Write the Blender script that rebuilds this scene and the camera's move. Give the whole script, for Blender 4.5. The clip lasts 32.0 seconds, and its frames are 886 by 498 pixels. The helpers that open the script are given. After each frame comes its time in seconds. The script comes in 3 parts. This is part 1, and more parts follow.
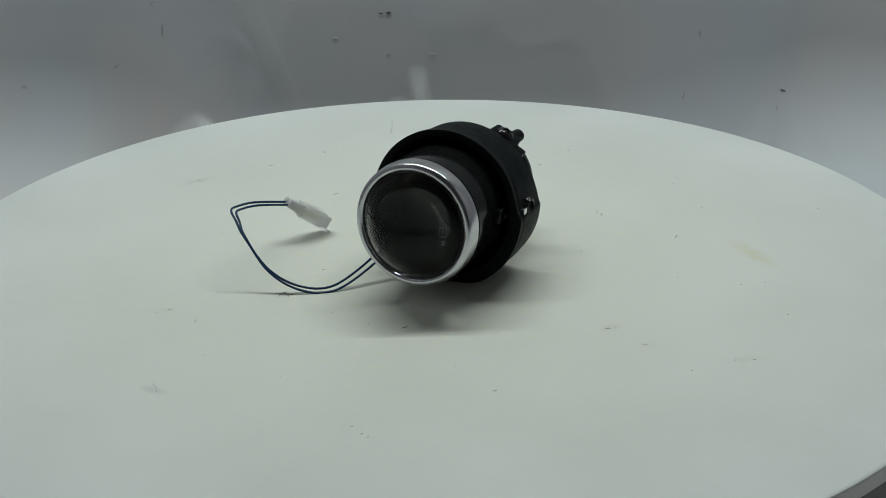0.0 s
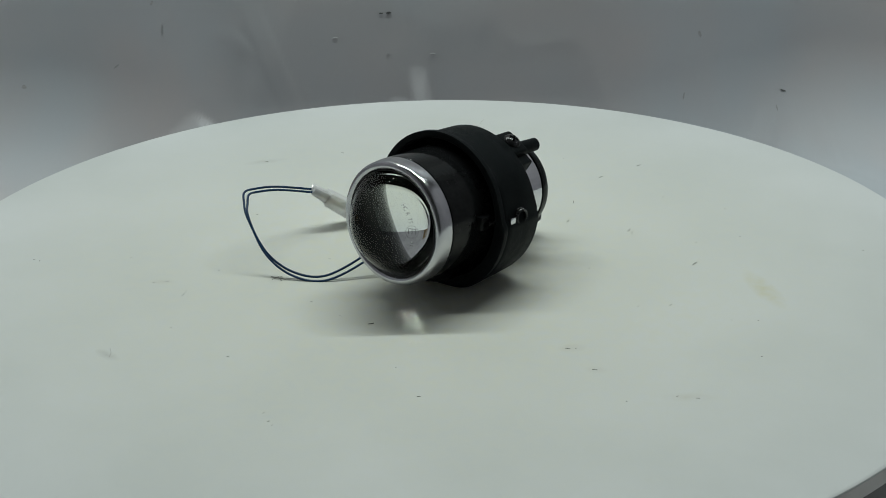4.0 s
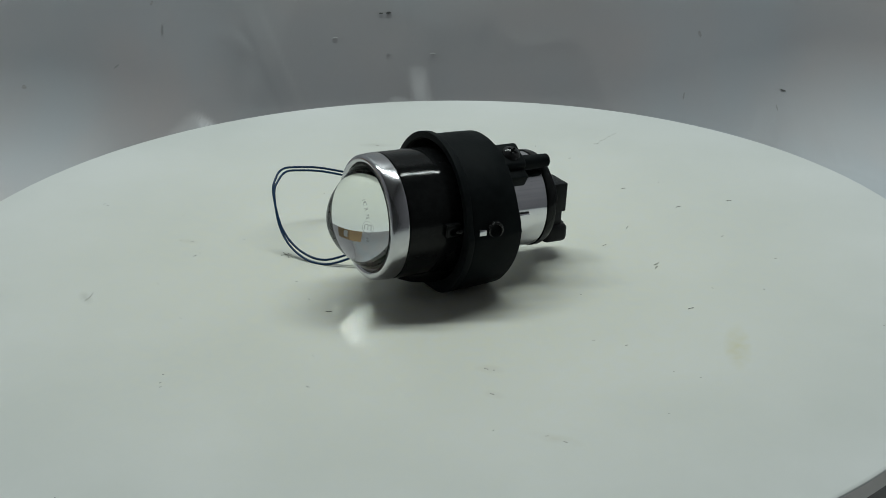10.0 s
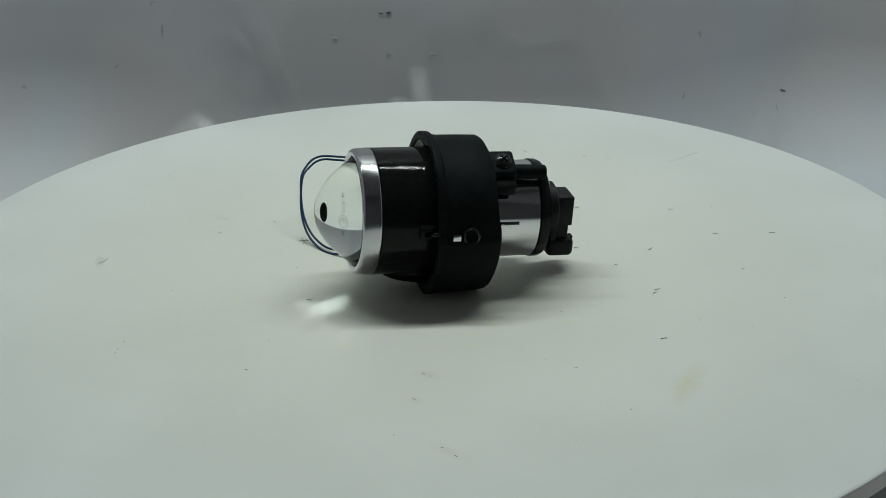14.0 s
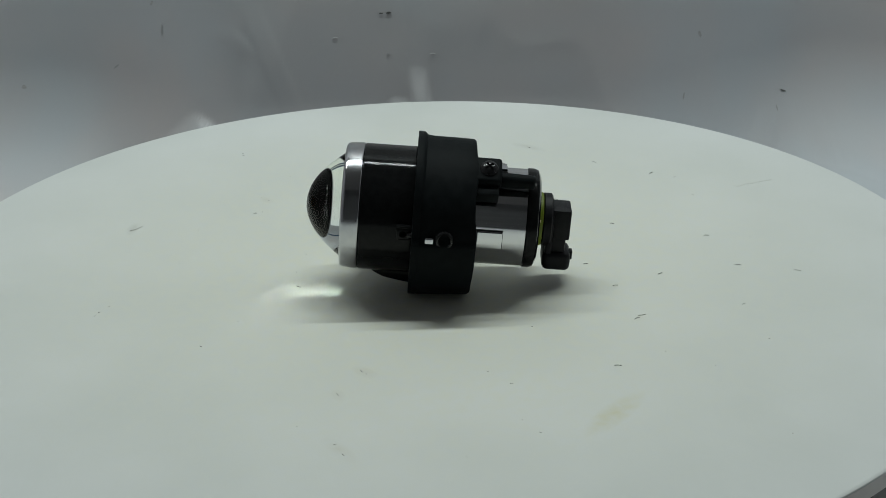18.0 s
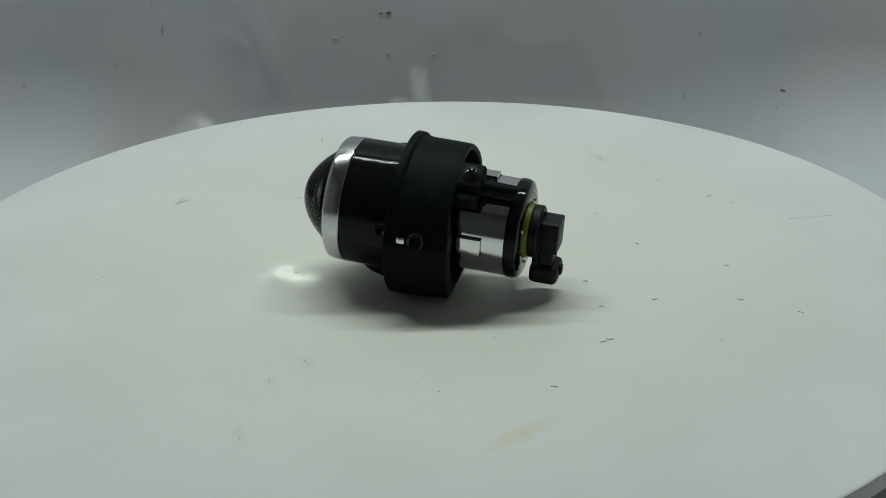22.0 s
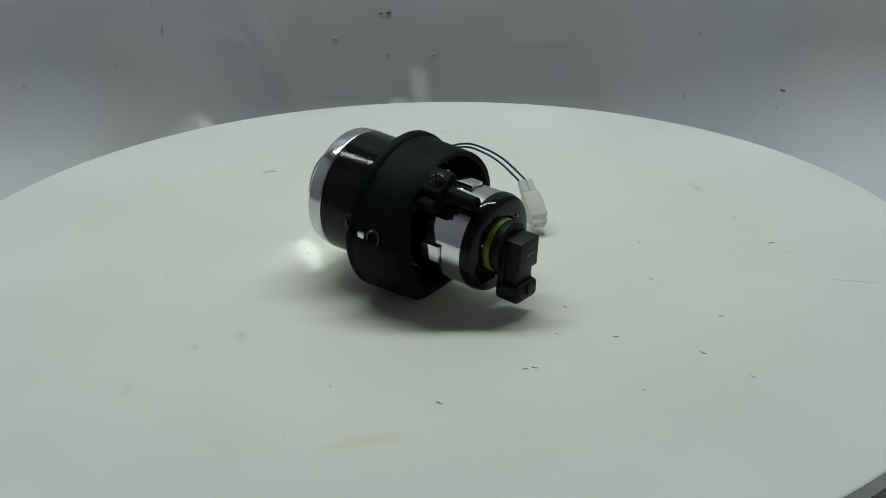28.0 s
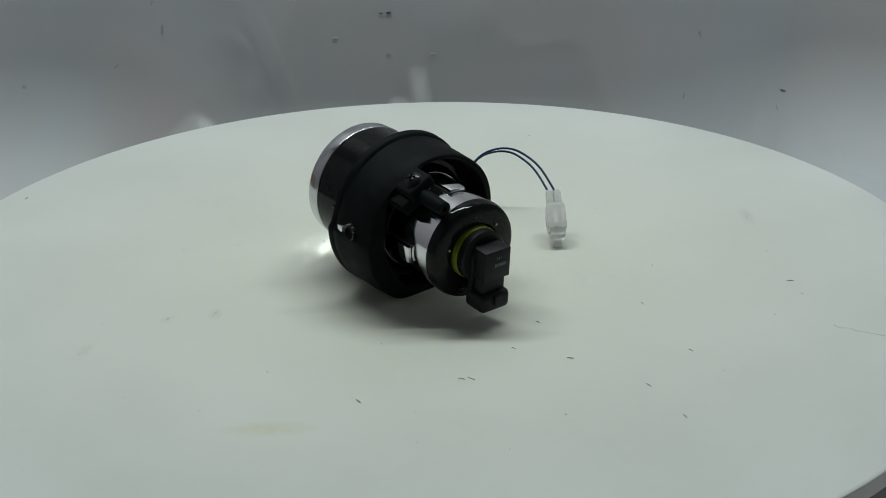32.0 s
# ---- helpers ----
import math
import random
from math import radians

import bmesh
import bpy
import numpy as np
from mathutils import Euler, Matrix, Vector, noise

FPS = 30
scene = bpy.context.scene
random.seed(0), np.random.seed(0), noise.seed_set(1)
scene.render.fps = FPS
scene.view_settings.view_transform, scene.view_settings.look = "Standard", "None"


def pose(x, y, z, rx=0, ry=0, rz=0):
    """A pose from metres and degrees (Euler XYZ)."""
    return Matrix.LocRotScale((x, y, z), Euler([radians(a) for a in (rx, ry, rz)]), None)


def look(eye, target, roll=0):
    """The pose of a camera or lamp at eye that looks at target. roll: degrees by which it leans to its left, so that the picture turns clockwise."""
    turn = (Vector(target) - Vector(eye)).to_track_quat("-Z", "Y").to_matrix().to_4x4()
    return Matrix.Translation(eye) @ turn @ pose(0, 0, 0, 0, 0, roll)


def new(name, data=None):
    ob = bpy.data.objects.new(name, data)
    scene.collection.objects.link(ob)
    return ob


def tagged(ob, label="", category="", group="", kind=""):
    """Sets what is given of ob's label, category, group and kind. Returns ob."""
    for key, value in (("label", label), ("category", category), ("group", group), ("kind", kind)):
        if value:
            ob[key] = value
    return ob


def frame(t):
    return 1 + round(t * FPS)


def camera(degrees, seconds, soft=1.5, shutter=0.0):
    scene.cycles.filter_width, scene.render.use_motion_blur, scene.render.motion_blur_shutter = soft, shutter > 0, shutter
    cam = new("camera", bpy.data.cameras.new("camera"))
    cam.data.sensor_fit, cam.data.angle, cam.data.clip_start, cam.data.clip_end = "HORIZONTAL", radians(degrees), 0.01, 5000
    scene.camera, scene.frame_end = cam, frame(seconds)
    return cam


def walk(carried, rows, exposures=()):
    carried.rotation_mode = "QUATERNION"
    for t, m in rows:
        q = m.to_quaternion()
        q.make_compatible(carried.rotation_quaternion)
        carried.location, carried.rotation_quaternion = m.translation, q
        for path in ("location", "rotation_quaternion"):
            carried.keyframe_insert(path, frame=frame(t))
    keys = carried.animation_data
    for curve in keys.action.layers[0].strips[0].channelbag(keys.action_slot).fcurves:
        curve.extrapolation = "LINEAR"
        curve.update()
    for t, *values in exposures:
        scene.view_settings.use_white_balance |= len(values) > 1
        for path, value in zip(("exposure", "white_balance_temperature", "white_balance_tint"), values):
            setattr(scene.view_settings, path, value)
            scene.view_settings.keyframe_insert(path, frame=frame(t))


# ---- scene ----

# ---- camera: it stands still before the turntable ----
cam = camera(31.3, 32.0, soft=0.75)
EYE = pose(0.0, -0.83388, 0.38623, 65.863, 1.019, -1.180)
walk(cam, [(0.0, EYE), (32.0, EYE)], exposures=[(0.0, 0.0, 6500, 10), (32.0, 0.0, 6500, 10)])

TURN = -3.6495  # degrees a second, clockwise from above


def turned(t, m):
    return pose(0, 0, 0, 0, 0, TURN * t) @ m


# ---- world and lights ----
world = bpy.data.worlds.new("world")
scene.world = world
world.use_nodes = True
world.node_tree.nodes["Background"].inputs["Color"].default_value = (0.80, 0.90, 1.0, 1)
world.node_tree.nodes["Background"].inputs["Strength"].default_value = 0.015


def strip(name, eye, target, length, width, watts, colour):
    data = bpy.data.lights.new(name, "AREA")
    data.shape, data.size, data.size_y = "RECTANGLE", length, width
    data.energy, data.color = watts, colour
    ob = new(name, data)
    ob.matrix_world = look(eye, target)
    return ob


strip("led_strip_back", (0.0, 0.375, 1.30), (0.0, -0.12, 0.0), 1.6, 0.042, 13.2, (0.895, 1.0, 0.965))
scene.cycles.caustics_reflective = scene.cycles.caustics_refractive = True
scene.cycles.blur_glossy = 0.0
scene.cycles.sample_clamp_indirect = 80.0
# Unseen wide fill lamp, added overhead to soften the strip's shade.
strip("overhead_fill", (0.0, -0.50, 1.9), (0.0, -0.49, 0.0), 2.2, 2.2, 0.35, (0.92, 0.96, 0.92))

# ---- materials ----


def mat(name, colour, rough=0.5, metal=0.0, colour2=None, scale=60.0, rough2=None, bump=0.0, bump_scale=None, spec=0.5,
        coat=0.0, detail=6.0, spread=(0.35, 0.65)):
    m = bpy.data.materials.new(name)
    m.use_nodes = True
    nt = m.node_tree
    b = nt.nodes["Principled BSDF"]
    b.inputs["Base Color"].default_value = (*colour, 1)
    b.inputs["Roughness"].default_value = rough
    b.inputs["Metallic"].default_value = metal
    b.inputs["Specular IOR Level"].default_value = spec
    b.inputs["Coat Weight"].default_value = coat
    tc = nt.nodes.new("ShaderNodeTexCoord")
    n = nt.nodes.new("ShaderNodeTexNoise")
    n.inputs["Scale"].default_value = scale
    n.inputs["Detail"].default_value = detail
    nt.links.new(tc.outputs["Object"], n.inputs["Vector"])
    if colour2:
        r = nt.nodes.new("ShaderNodeValToRGB")
        r.color_ramp.elements[0].position, r.color_ramp.elements[1].position = spread
        r.color_ramp.elements[0].color, r.color_ramp.elements[1].color = (*colour, 1), (*colour2, 1)
        nt.links.new(n.outputs["Fac"], r.inputs["Fac"])
        nt.links.new(r.outputs["Color"], b.inputs["Base Color"])
    if rough2 is not None:
        g = nt.nodes.new("ShaderNodeMapRange")
        g.inputs["From Min"].default_value, g.inputs["From Max"].default_value = spread
        g.inputs["To Min"].default_value, g.inputs["To Max"].default_value = rough, rough2
        nt.links.new(n.outputs["Fac"], g.inputs["Value"])
        nt.links.new(g.outputs["Result"], b.inputs["Roughness"])
    if bump:
        n2 = nt.nodes.new("ShaderNodeTexNoise")
        n2.inputs["Scale"].default_value = bump_scale or scale * 8
        n2.inputs["Detail"].default_value = 4
        nt.links.new(tc.outputs["Object"], n2.inputs["Vector"])
        bp = nt.nodes.new("ShaderNodeBump")
        bp.inputs["Strength"].default_value = bump
        bp.inputs["Distance"].default_value = 0.0005
        nt.links.new(n2.outputs["Fac"], bp.inputs["Height"])
        nt.links.new(bp.outputs["Normal"], b.inputs["Normal"])
    return m


def glass(name, colour, rough=0.0, ior=1.5):
    m = bpy.data.materials.new(name)
    m.use_nodes = True
    b = m.node_tree.nodes["Principled BSDF"]
    b.inputs["Base Color"].default_value = (*colour, 1)
    b.inputs["Roughness"].default_value = rough
    b.inputs["IOR"].default_value = ior
    b.inputs["Transmission Weight"].default_value = 1.0
    return m


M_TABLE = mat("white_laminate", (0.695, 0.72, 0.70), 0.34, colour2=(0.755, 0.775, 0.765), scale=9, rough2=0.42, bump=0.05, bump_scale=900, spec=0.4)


def stain_or_light(m, x, y, deg, length, width, colour, amount):
    """Soft faint staining or a painted cast of light in a material, at a place on its object, in mm."""
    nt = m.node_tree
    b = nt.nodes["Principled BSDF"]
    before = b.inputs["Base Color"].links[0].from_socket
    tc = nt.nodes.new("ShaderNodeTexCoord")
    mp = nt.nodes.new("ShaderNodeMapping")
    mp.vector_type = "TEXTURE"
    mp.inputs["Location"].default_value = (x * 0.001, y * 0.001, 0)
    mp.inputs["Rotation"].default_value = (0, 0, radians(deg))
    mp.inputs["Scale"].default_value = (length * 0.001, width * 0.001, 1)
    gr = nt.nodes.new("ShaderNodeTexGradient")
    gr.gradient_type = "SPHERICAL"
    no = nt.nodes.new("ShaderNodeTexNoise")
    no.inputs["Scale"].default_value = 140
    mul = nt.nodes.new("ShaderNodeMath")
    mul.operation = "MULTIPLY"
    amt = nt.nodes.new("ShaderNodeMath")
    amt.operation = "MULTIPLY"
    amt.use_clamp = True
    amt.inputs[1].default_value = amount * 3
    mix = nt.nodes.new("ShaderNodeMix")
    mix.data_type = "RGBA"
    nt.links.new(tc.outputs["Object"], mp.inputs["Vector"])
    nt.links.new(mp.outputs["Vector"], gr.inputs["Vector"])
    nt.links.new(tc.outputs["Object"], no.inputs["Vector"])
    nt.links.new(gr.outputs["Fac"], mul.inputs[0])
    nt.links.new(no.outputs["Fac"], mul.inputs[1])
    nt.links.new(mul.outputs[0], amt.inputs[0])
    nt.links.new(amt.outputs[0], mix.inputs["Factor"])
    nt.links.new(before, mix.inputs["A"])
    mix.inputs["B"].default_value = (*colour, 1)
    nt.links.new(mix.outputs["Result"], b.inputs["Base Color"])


# Warm cast of light over the centre, painted into the disc's colour.
stain_or_light(M_TABLE, 0, 0, 0, 300, 300, (0.765, 0.765, 0.655), 0.6)
stain_or_light(M_TABLE, 193, 11, -63, 27, 8, (0.66, 0.63, 0.42), 0.4)
stain_or_light(M_TABLE, 99, -80, 20, 9, 5, (0.60, 0.57, 0.48), 0.25)
stain_or_light(M_TABLE, -138, -136, -30, 10, 4, (0.45, 0.45, 0.42), 0.3)
stain_or_light(M_TABLE, -150, 149, 30, 16, 5, (0.5, 0.5, 0.46), 0.25)
stain_or_light(M_TABLE, 115, -101, 0, 7, 4, (0.6, 0.57, 0.49), 0.2)
stain_or_light(M_TABLE, 163, -120, 10, 16, 5, (0.62, 0.6, 0.52), 0.2)
stain_or_light(M_TABLE, -144, -46, 10, 8, 4, (0.6, 0.58, 0.48), 0.2)

M_EDGE = mat("grey_edge_band", (0.86, 0.83, 0.77), 0.4, colour2=(0.90, 0.87, 0.82), scale=40)
M_BASE = mat("dark_base_metal", (0.10, 0.098, 0.09), 0.5, colour2=(0.13, 0.127, 0.117))
M_SHEET = mat("wrinkled_white_vinyl", (0.665, 0.635, 0.64), 0.5, colour2=(0.61, 0.645, 0.68), scale=5.0, bump=0.10, bump_scale=60, spec=0.35, detail=3.0)
M_WALL = mat("grey_booth_cloth", (0.07, 0.07, 0.07), 0.9, colour2=(0.10, 0.10, 0.10), scale=8)
M_SIDE = mat("pale_booth_cloth", (0.36, 0.345, 0.365), 0.9, colour2=(0.44, 0.42, 0.445), scale=8)
M_CHROME = mat("chrome", (0.80, 0.80, 0.82), 0.07, 1.0, colour2=(0.74, 0.74, 0.77), scale=30, rough2=0.11)
# Near-black mirror bowl: the shade inside the lamp is put into its colour.
M_BOWL = mat("shaded_bowl", (0.006, 0.006, 0.0065), 0.8, 0.0, colour2=(0.009, 0.009, 0.0095), scale=60, spec=0.03)
M_PIN = mat("bright_brass", (0.72, 0.60, 0.34), 0.3, 1.0, colour2=(0.8, 0.68, 0.4), scale=300)
M_RING = mat("satin_chrome", (0.62, 0.62, 0.64), 0.13, 1.0, colour2=(0.55, 0.55, 0.58), scale=120, rough2=0.20, bump=0.06, bump_scale=1500)
M_GLOSS = mat("gloss_black_plastic", (0.007, 0.0075, 0.008), 0.05, colour2=(0.010, 0.0105, 0.011), scale=300, rough2=0.09, bump=0.14, bump_scale=420, spec=0.15)
M_MATT = mat("matt_black_nylon", (0.0068, 0.0086, 0.0094), 0.42, colour2=(0.0096, 0.0118, 0.0128), scale=200, rough2=0.54, bump=0.25, bump_scale=2500, spec=0.045)
M_PLUG = mat("dark_grey_nylon", (0.010, 0.010, 0.012), 0.42, colour2=(0.016, 0.016, 0.019), scale=250, rough2=0.5, bump=0.2, bump_scale=2500, spec=0.18)
M_SEAL = mat("lime_silicone", (0.16, 0.215, 0.010), 0.45, colour2=(0.20, 0.26, 0.015), scale=200)
M_RUBBER = mat("black_rubber", (0.012, 0.012, 0.012), 0.6, colour2=(0.02, 0.02, 0.02), scale=200)
# Near-black standing for the shade in holes, recesses and the barrel.
M_VOID = mat("shade_black", (0.002, 0.002, 0.002), 0.9, spec=0.02)
M_SCREW = mat("black_zinc_screw", (0.010, 0.010, 0.011), 0.22, 0.0, colour2=(0.016, 0.016, 0.017), scale=400, spec=0.4)
M_BRASS = mat("amber_coil", (0.30, 0.18, 0.06), 0.4, colour2=(0.40, 0.26, 0.1), scale=200)
M_WIRE = mat("blue_wire_sheath", (0.005, 0.030, 0.085), 0.45, colour2=(0.008, 0.042, 0.11), scale=300, spec=0.3)
# Pale see-through colour for the light caught on clear moulded edges.
M_MARK = mat("mark_glint", (0.7, 0.7, 0.7), 0.6)
M_MARK.node_tree.nodes["Principled BSDF"].inputs["Alpha"].default_value = 0.3
M_PAPER = mat("white_paper", (0.7, 0.7, 0.68), 0.7)
M_PRINT = mat("teal_grey_print", (0.10, 0.14, 0.14), 0.6)
M_DIRT = mat("dark_dirt", (0.17, 0.165, 0.15), 0.9, colour2=(0.30, 0.29, 0.26), scale=900)
M_FAINT = mat("faint_dirt", (0.50, 0.49, 0.45), 0.9, colour2=(0.58, 0.57, 0.53), scale=900)
M_SCUFF = mat("dark_scuff", (0.10, 0.10, 0.10), 0.8, colour2=(0.22, 0.22, 0.22), scale=600)
M_FAINT_SCUFF = mat("faint_scuff", (0.44, 0.44, 0.45), 0.8, colour2=(0.56, 0.555, 0.565), scale=600)
M_CARD = mat("brown_cardboard", (0.30, 0.19, 0.09), 0.85, colour2=(0.36, 0.24, 0.12), scale=40, bump=0.1)


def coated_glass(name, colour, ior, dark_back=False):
    """Clear glass with a coating that weakens the mirror image at steep angles; or its back, coloured as the shade
    inside the lamp.
    """
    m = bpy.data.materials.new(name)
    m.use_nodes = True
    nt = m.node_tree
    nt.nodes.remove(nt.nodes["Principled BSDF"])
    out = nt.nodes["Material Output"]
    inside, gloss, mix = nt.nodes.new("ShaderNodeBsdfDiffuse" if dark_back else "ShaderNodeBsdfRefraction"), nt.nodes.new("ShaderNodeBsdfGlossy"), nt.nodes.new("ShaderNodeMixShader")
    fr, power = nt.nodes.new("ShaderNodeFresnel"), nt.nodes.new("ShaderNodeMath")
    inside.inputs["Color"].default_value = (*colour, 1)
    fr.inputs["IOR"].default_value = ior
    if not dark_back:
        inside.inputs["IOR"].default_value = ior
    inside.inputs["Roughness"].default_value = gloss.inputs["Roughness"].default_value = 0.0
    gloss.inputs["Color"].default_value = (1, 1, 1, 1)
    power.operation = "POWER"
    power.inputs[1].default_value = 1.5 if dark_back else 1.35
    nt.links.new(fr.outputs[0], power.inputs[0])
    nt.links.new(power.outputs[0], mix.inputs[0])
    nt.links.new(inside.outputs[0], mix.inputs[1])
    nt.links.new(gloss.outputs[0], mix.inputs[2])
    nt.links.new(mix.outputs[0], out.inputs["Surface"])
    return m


M_LENS = coated_glass("clear_lens_glass", (0.98, 0.995, 0.985), 1.482)
# Opaque near-black back stands for the unlit inside of the lamp.
M_LENS_BACK = coated_glass("shaded_lens_back", (0.013, 0.0145, 0.015), 1.482, True)
M_CLEAR = mat("milky_nylon", (0.92, 0.915, 0.92), 0.4, colour2=(0.94, 0.94, 0.945), scale=150, bump=0.05)
b = M_CLEAR.node_tree.nodes["Principled BSDF"]
b.inputs["Transmission Weight"].default_value = 0.45
b.inputs["IOR"].default_value = 1.25
b.inputs["Subsurface Weight"].default_value = 0.7
b.inputs["Subsurface Scale"].default_value = 0.004
b.inputs["Subsurface Radius"].default_value = (1.0, 1.0, 1.0)

M_TIP = glass("clear_nylon", (0.93, 0.93, 0.94), 0.3, 1.3)

# ---- mesh helpers; lengths of the lamp in millimetres, X along its axis to the rear ----
MM = 0.001


def mesh(name, bm, material, angle=32):
    me = bpy.data.meshes.new(name)
    bmesh.ops.recalc_face_normals(bm, faces=bm.faces)
    bm.to_mesh(me)
    bm.free()
    me.materials.append(material)
    for p in me.polygons:
        p.use_smooth = True
    me.set_sharp_from_angle(angle=radians(angle))
    return me


def part(name, bm, material, parent, label="", angle=32):
    ob = new(name, mesh(name, bm, material, angle))
    ob.parent = parent
    if label:
        tagged(ob, label)
    return ob


def lathe(profile, n=72, mod=None, closed=False):
    """Turns (s, r) points in mm about the X axis; closed joins the last point to the first."""
    bm = bmesh.new()
    rings = []
    for s, r in profile:
        if r <= 1e-6:
            rings.append([bm.verts.new((s * MM, 0, 0))])
            continue
        ring = []
        for k in range(n):
            f = 2 * math.pi * k / n
            ss, rr = mod(s, r, f) if mod else (s, r)
            ring.append(bm.verts.new((ss * MM, -rr * MM * math.sin(f), rr * MM * math.cos(f))))
        rings.append(ring)
    pairs = list(zip(rings, rings[1:])) + ([(rings[-1], rings[0])] if closed else [])
    for a, c in pairs:
        for k in range(n):
            j = (k + 1) % n
            if len(a) == 1 and len(c) == 1:
                continue
            if len(a) == 1:
                bm.faces.new((a[0], c[j], c[k]))
            elif len(c) == 1:
                bm.faces.new((a[k], a[j], c[0]))
            else:
                bm.faces.new((a[k], a[j], c[j], c[k]))
    return bm


def box(x0, x1, y0, y1, z0, z1, r=0.6, m=None, segs=2):
    """A bevelled box in mm."""
    bm = bmesh.new()
    bmesh.ops.create_cube(bm, size=1)
    for v in bm.verts:
        v.co = Vector(((x0 + x1) / 2 + v.co.x * (x1 - x0), (y0 + y1) / 2 + v.co.y * (y1 - y0), (z0 + z1) / 2 + v.co.z * (z1 - z0))) * MM
    if r:
        bmesh.ops.bevel(bm, geom=bm.edges[:], offset=r * MM, segments=segs, profile=0.5, affect="EDGES")
    if m:
        bmesh.ops.transform(bm, matrix=m, verts=bm.verts)
    return bm


def rod(p, q, r, n=20, r2=None, bev=0.4):
    """A round rod in mm from p to q with eased ends."""
    p, q = Vector(p), Vector(q)
    ln = (q - p).length
    r2 = r if r2 is None else r2
    bm = lathe([(0, 0), (0, r - bev), (bev, r), (ln - bev, r2), (ln, r2 - bev), (ln, 0)], n)
    turn = (q - p).to_track_quat("X", "Z").to_matrix().to_4x4()
    bmesh.ops.transform(bm, matrix=Matrix.Translation(p * MM) @ turn, verts=bm.verts)
    return bm


def loft(rows, m, r=0.7):
    """A tapering bevelled box in mm through sections (x, half width, low, high)."""
    bm = bmesh.new()
    rings = [[bm.verts.new(Vector((x, y, z)) * MM) for y, z in ((-h, lo), (h, lo), (h, hi), (-h, hi))] for x, h, lo, hi in rows]
    for a, c in zip(rings, rings[1:]):
        for k in range(4):
            bm.faces.new((a[k], a[(k + 1) % 4], c[(k + 1) % 4], c[k]))
    bm.faces.new(rings[0])
    bm.faces.new(rings[-1])
    bmesh.ops.recalc_face_normals(bm, faces=bm.faces)
    bmesh.ops.bevel(bm, geom=bm.edges[:], offset=r * MM, segments=2, profile=0.5, affect="EDGES")
    bmesh.ops.transform(bm, matrix=m, verts=bm.verts)
    return bm


def letter(char, size, m):
    """One raised letter in the built-in font, size in mm, centred on the frame m."""
    cu = bpy.data.curves.new("tmp", "FONT")
    cu.body, cu.size, cu.align_x, cu.align_y, cu.extrude, cu.resolution_u = char, size * 1.35 * MM, "CENTER", "CENTER", 0.06 * MM, 3
    ob = new("tmp", cu)
    me = bpy.data.meshes.new_from_object(ob.evaluated_get(bpy.context.evaluated_depsgraph_get()))
    bm = bmesh.new()
    bm.from_mesh(me)
    bpy.data.objects.remove(ob)
    bpy.data.curves.remove(cu)
    bpy.data.meshes.remove(me)
    bmesh.ops.transform(bm, matrix=m, verts=bm.verts)
    return bm


def joined(*bms):
    out = bmesh.new()
    for x in bms:
        me = bpy.data.meshes.new("tmp")
        x.to_mesh(me)
        x.free()
        out.from_mesh(me)
        bpy.data.meshes.remove(me)
    return out


def spline(points, n=12):
    pts = [Vector(p) for p in points]
    pts = [2 * pts[0] - pts[1]] + pts + [2 * pts[-1] - pts[-2]]
    out = []
    for i in range(len(pts) - 3):
        a, c, d, e = pts[i:i + 4]
        for k in range(n):
            u = k / n
            out.append(0.5 * (2 * c + (d - a) * u + (2 * a - 5 * c + 4 * d - e) * u * u + (3 * c - a - 3 * d + e) * u ** 3))
    return out + [pts[-2]]


def tube(points, r, n=10):
    """A round cable through points in mm."""
    bm = bmesh.new()
    side = Vector((0, 0, 1))
    rings = []
    for i, p in enumerate(points):
        d = (points[min(i + 1, len(points) - 1)] - points[max(i - 1, 0)]).normalized()
        side = (side - d * side.dot(d)).normalized()
        up = d.cross(side)
        rings.append([bm.verts.new((p + (side * math.cos(2 * math.pi * k / n) + up * math.sin(2 * math.pi * k / n)) * r) * MM) for k in range(n)])
    for a, c in zip(rings, rings[1:]):
        for k in range(n):
            bm.faces.new((a[k], a[(k + 1) % n], c[(k + 1) % n], c[k]))
    bm.faces.new(rings[0])
    bm.faces.new(rings[-1])
    return bm


# ---- the booth ----


# folds of the sheet: facets that lean back and catch the light: x, top v, width to the left and right, length, lean, height
FOLDS = ((-0.003, 0.583, 0.0052, 0.0052, 0.040, -0.08, 0.0085), (-0.016, 0.554, 0.008, 0.005, 0.016, 0.0, 0.005), (-0.214, 0.569, 0.026, 0.004, 0.030, -0.75, 0.0170),
         (-0.203, 0.590, 0.005, 0.003, 0.018, -0.6, 0.0010), (-0.150, 0.66, 0.010, 0.004, 0.06, -0.35, 0.0009), (-0.178, 0.63, 0.008, 0.004, 0.020, -0.9, 0.0008),
         (0.055, 0.66, 0.03, 0.012, 0.05, 0.3, 0.0006), (0.250, 0.582, 0.004, 0.004, 0.03, 0.1, 0.0010), (0.343, 0.632, 0.010, 0.005, 0.03, 0.3, 0.0014),
         (0.370, 0.650, 0.012, 0.010, 0.04, -0.2, 0.0014))


def step(u):
    u = min(1.0, max(0.0, u))
    return u * u * (3 - 2 * u)


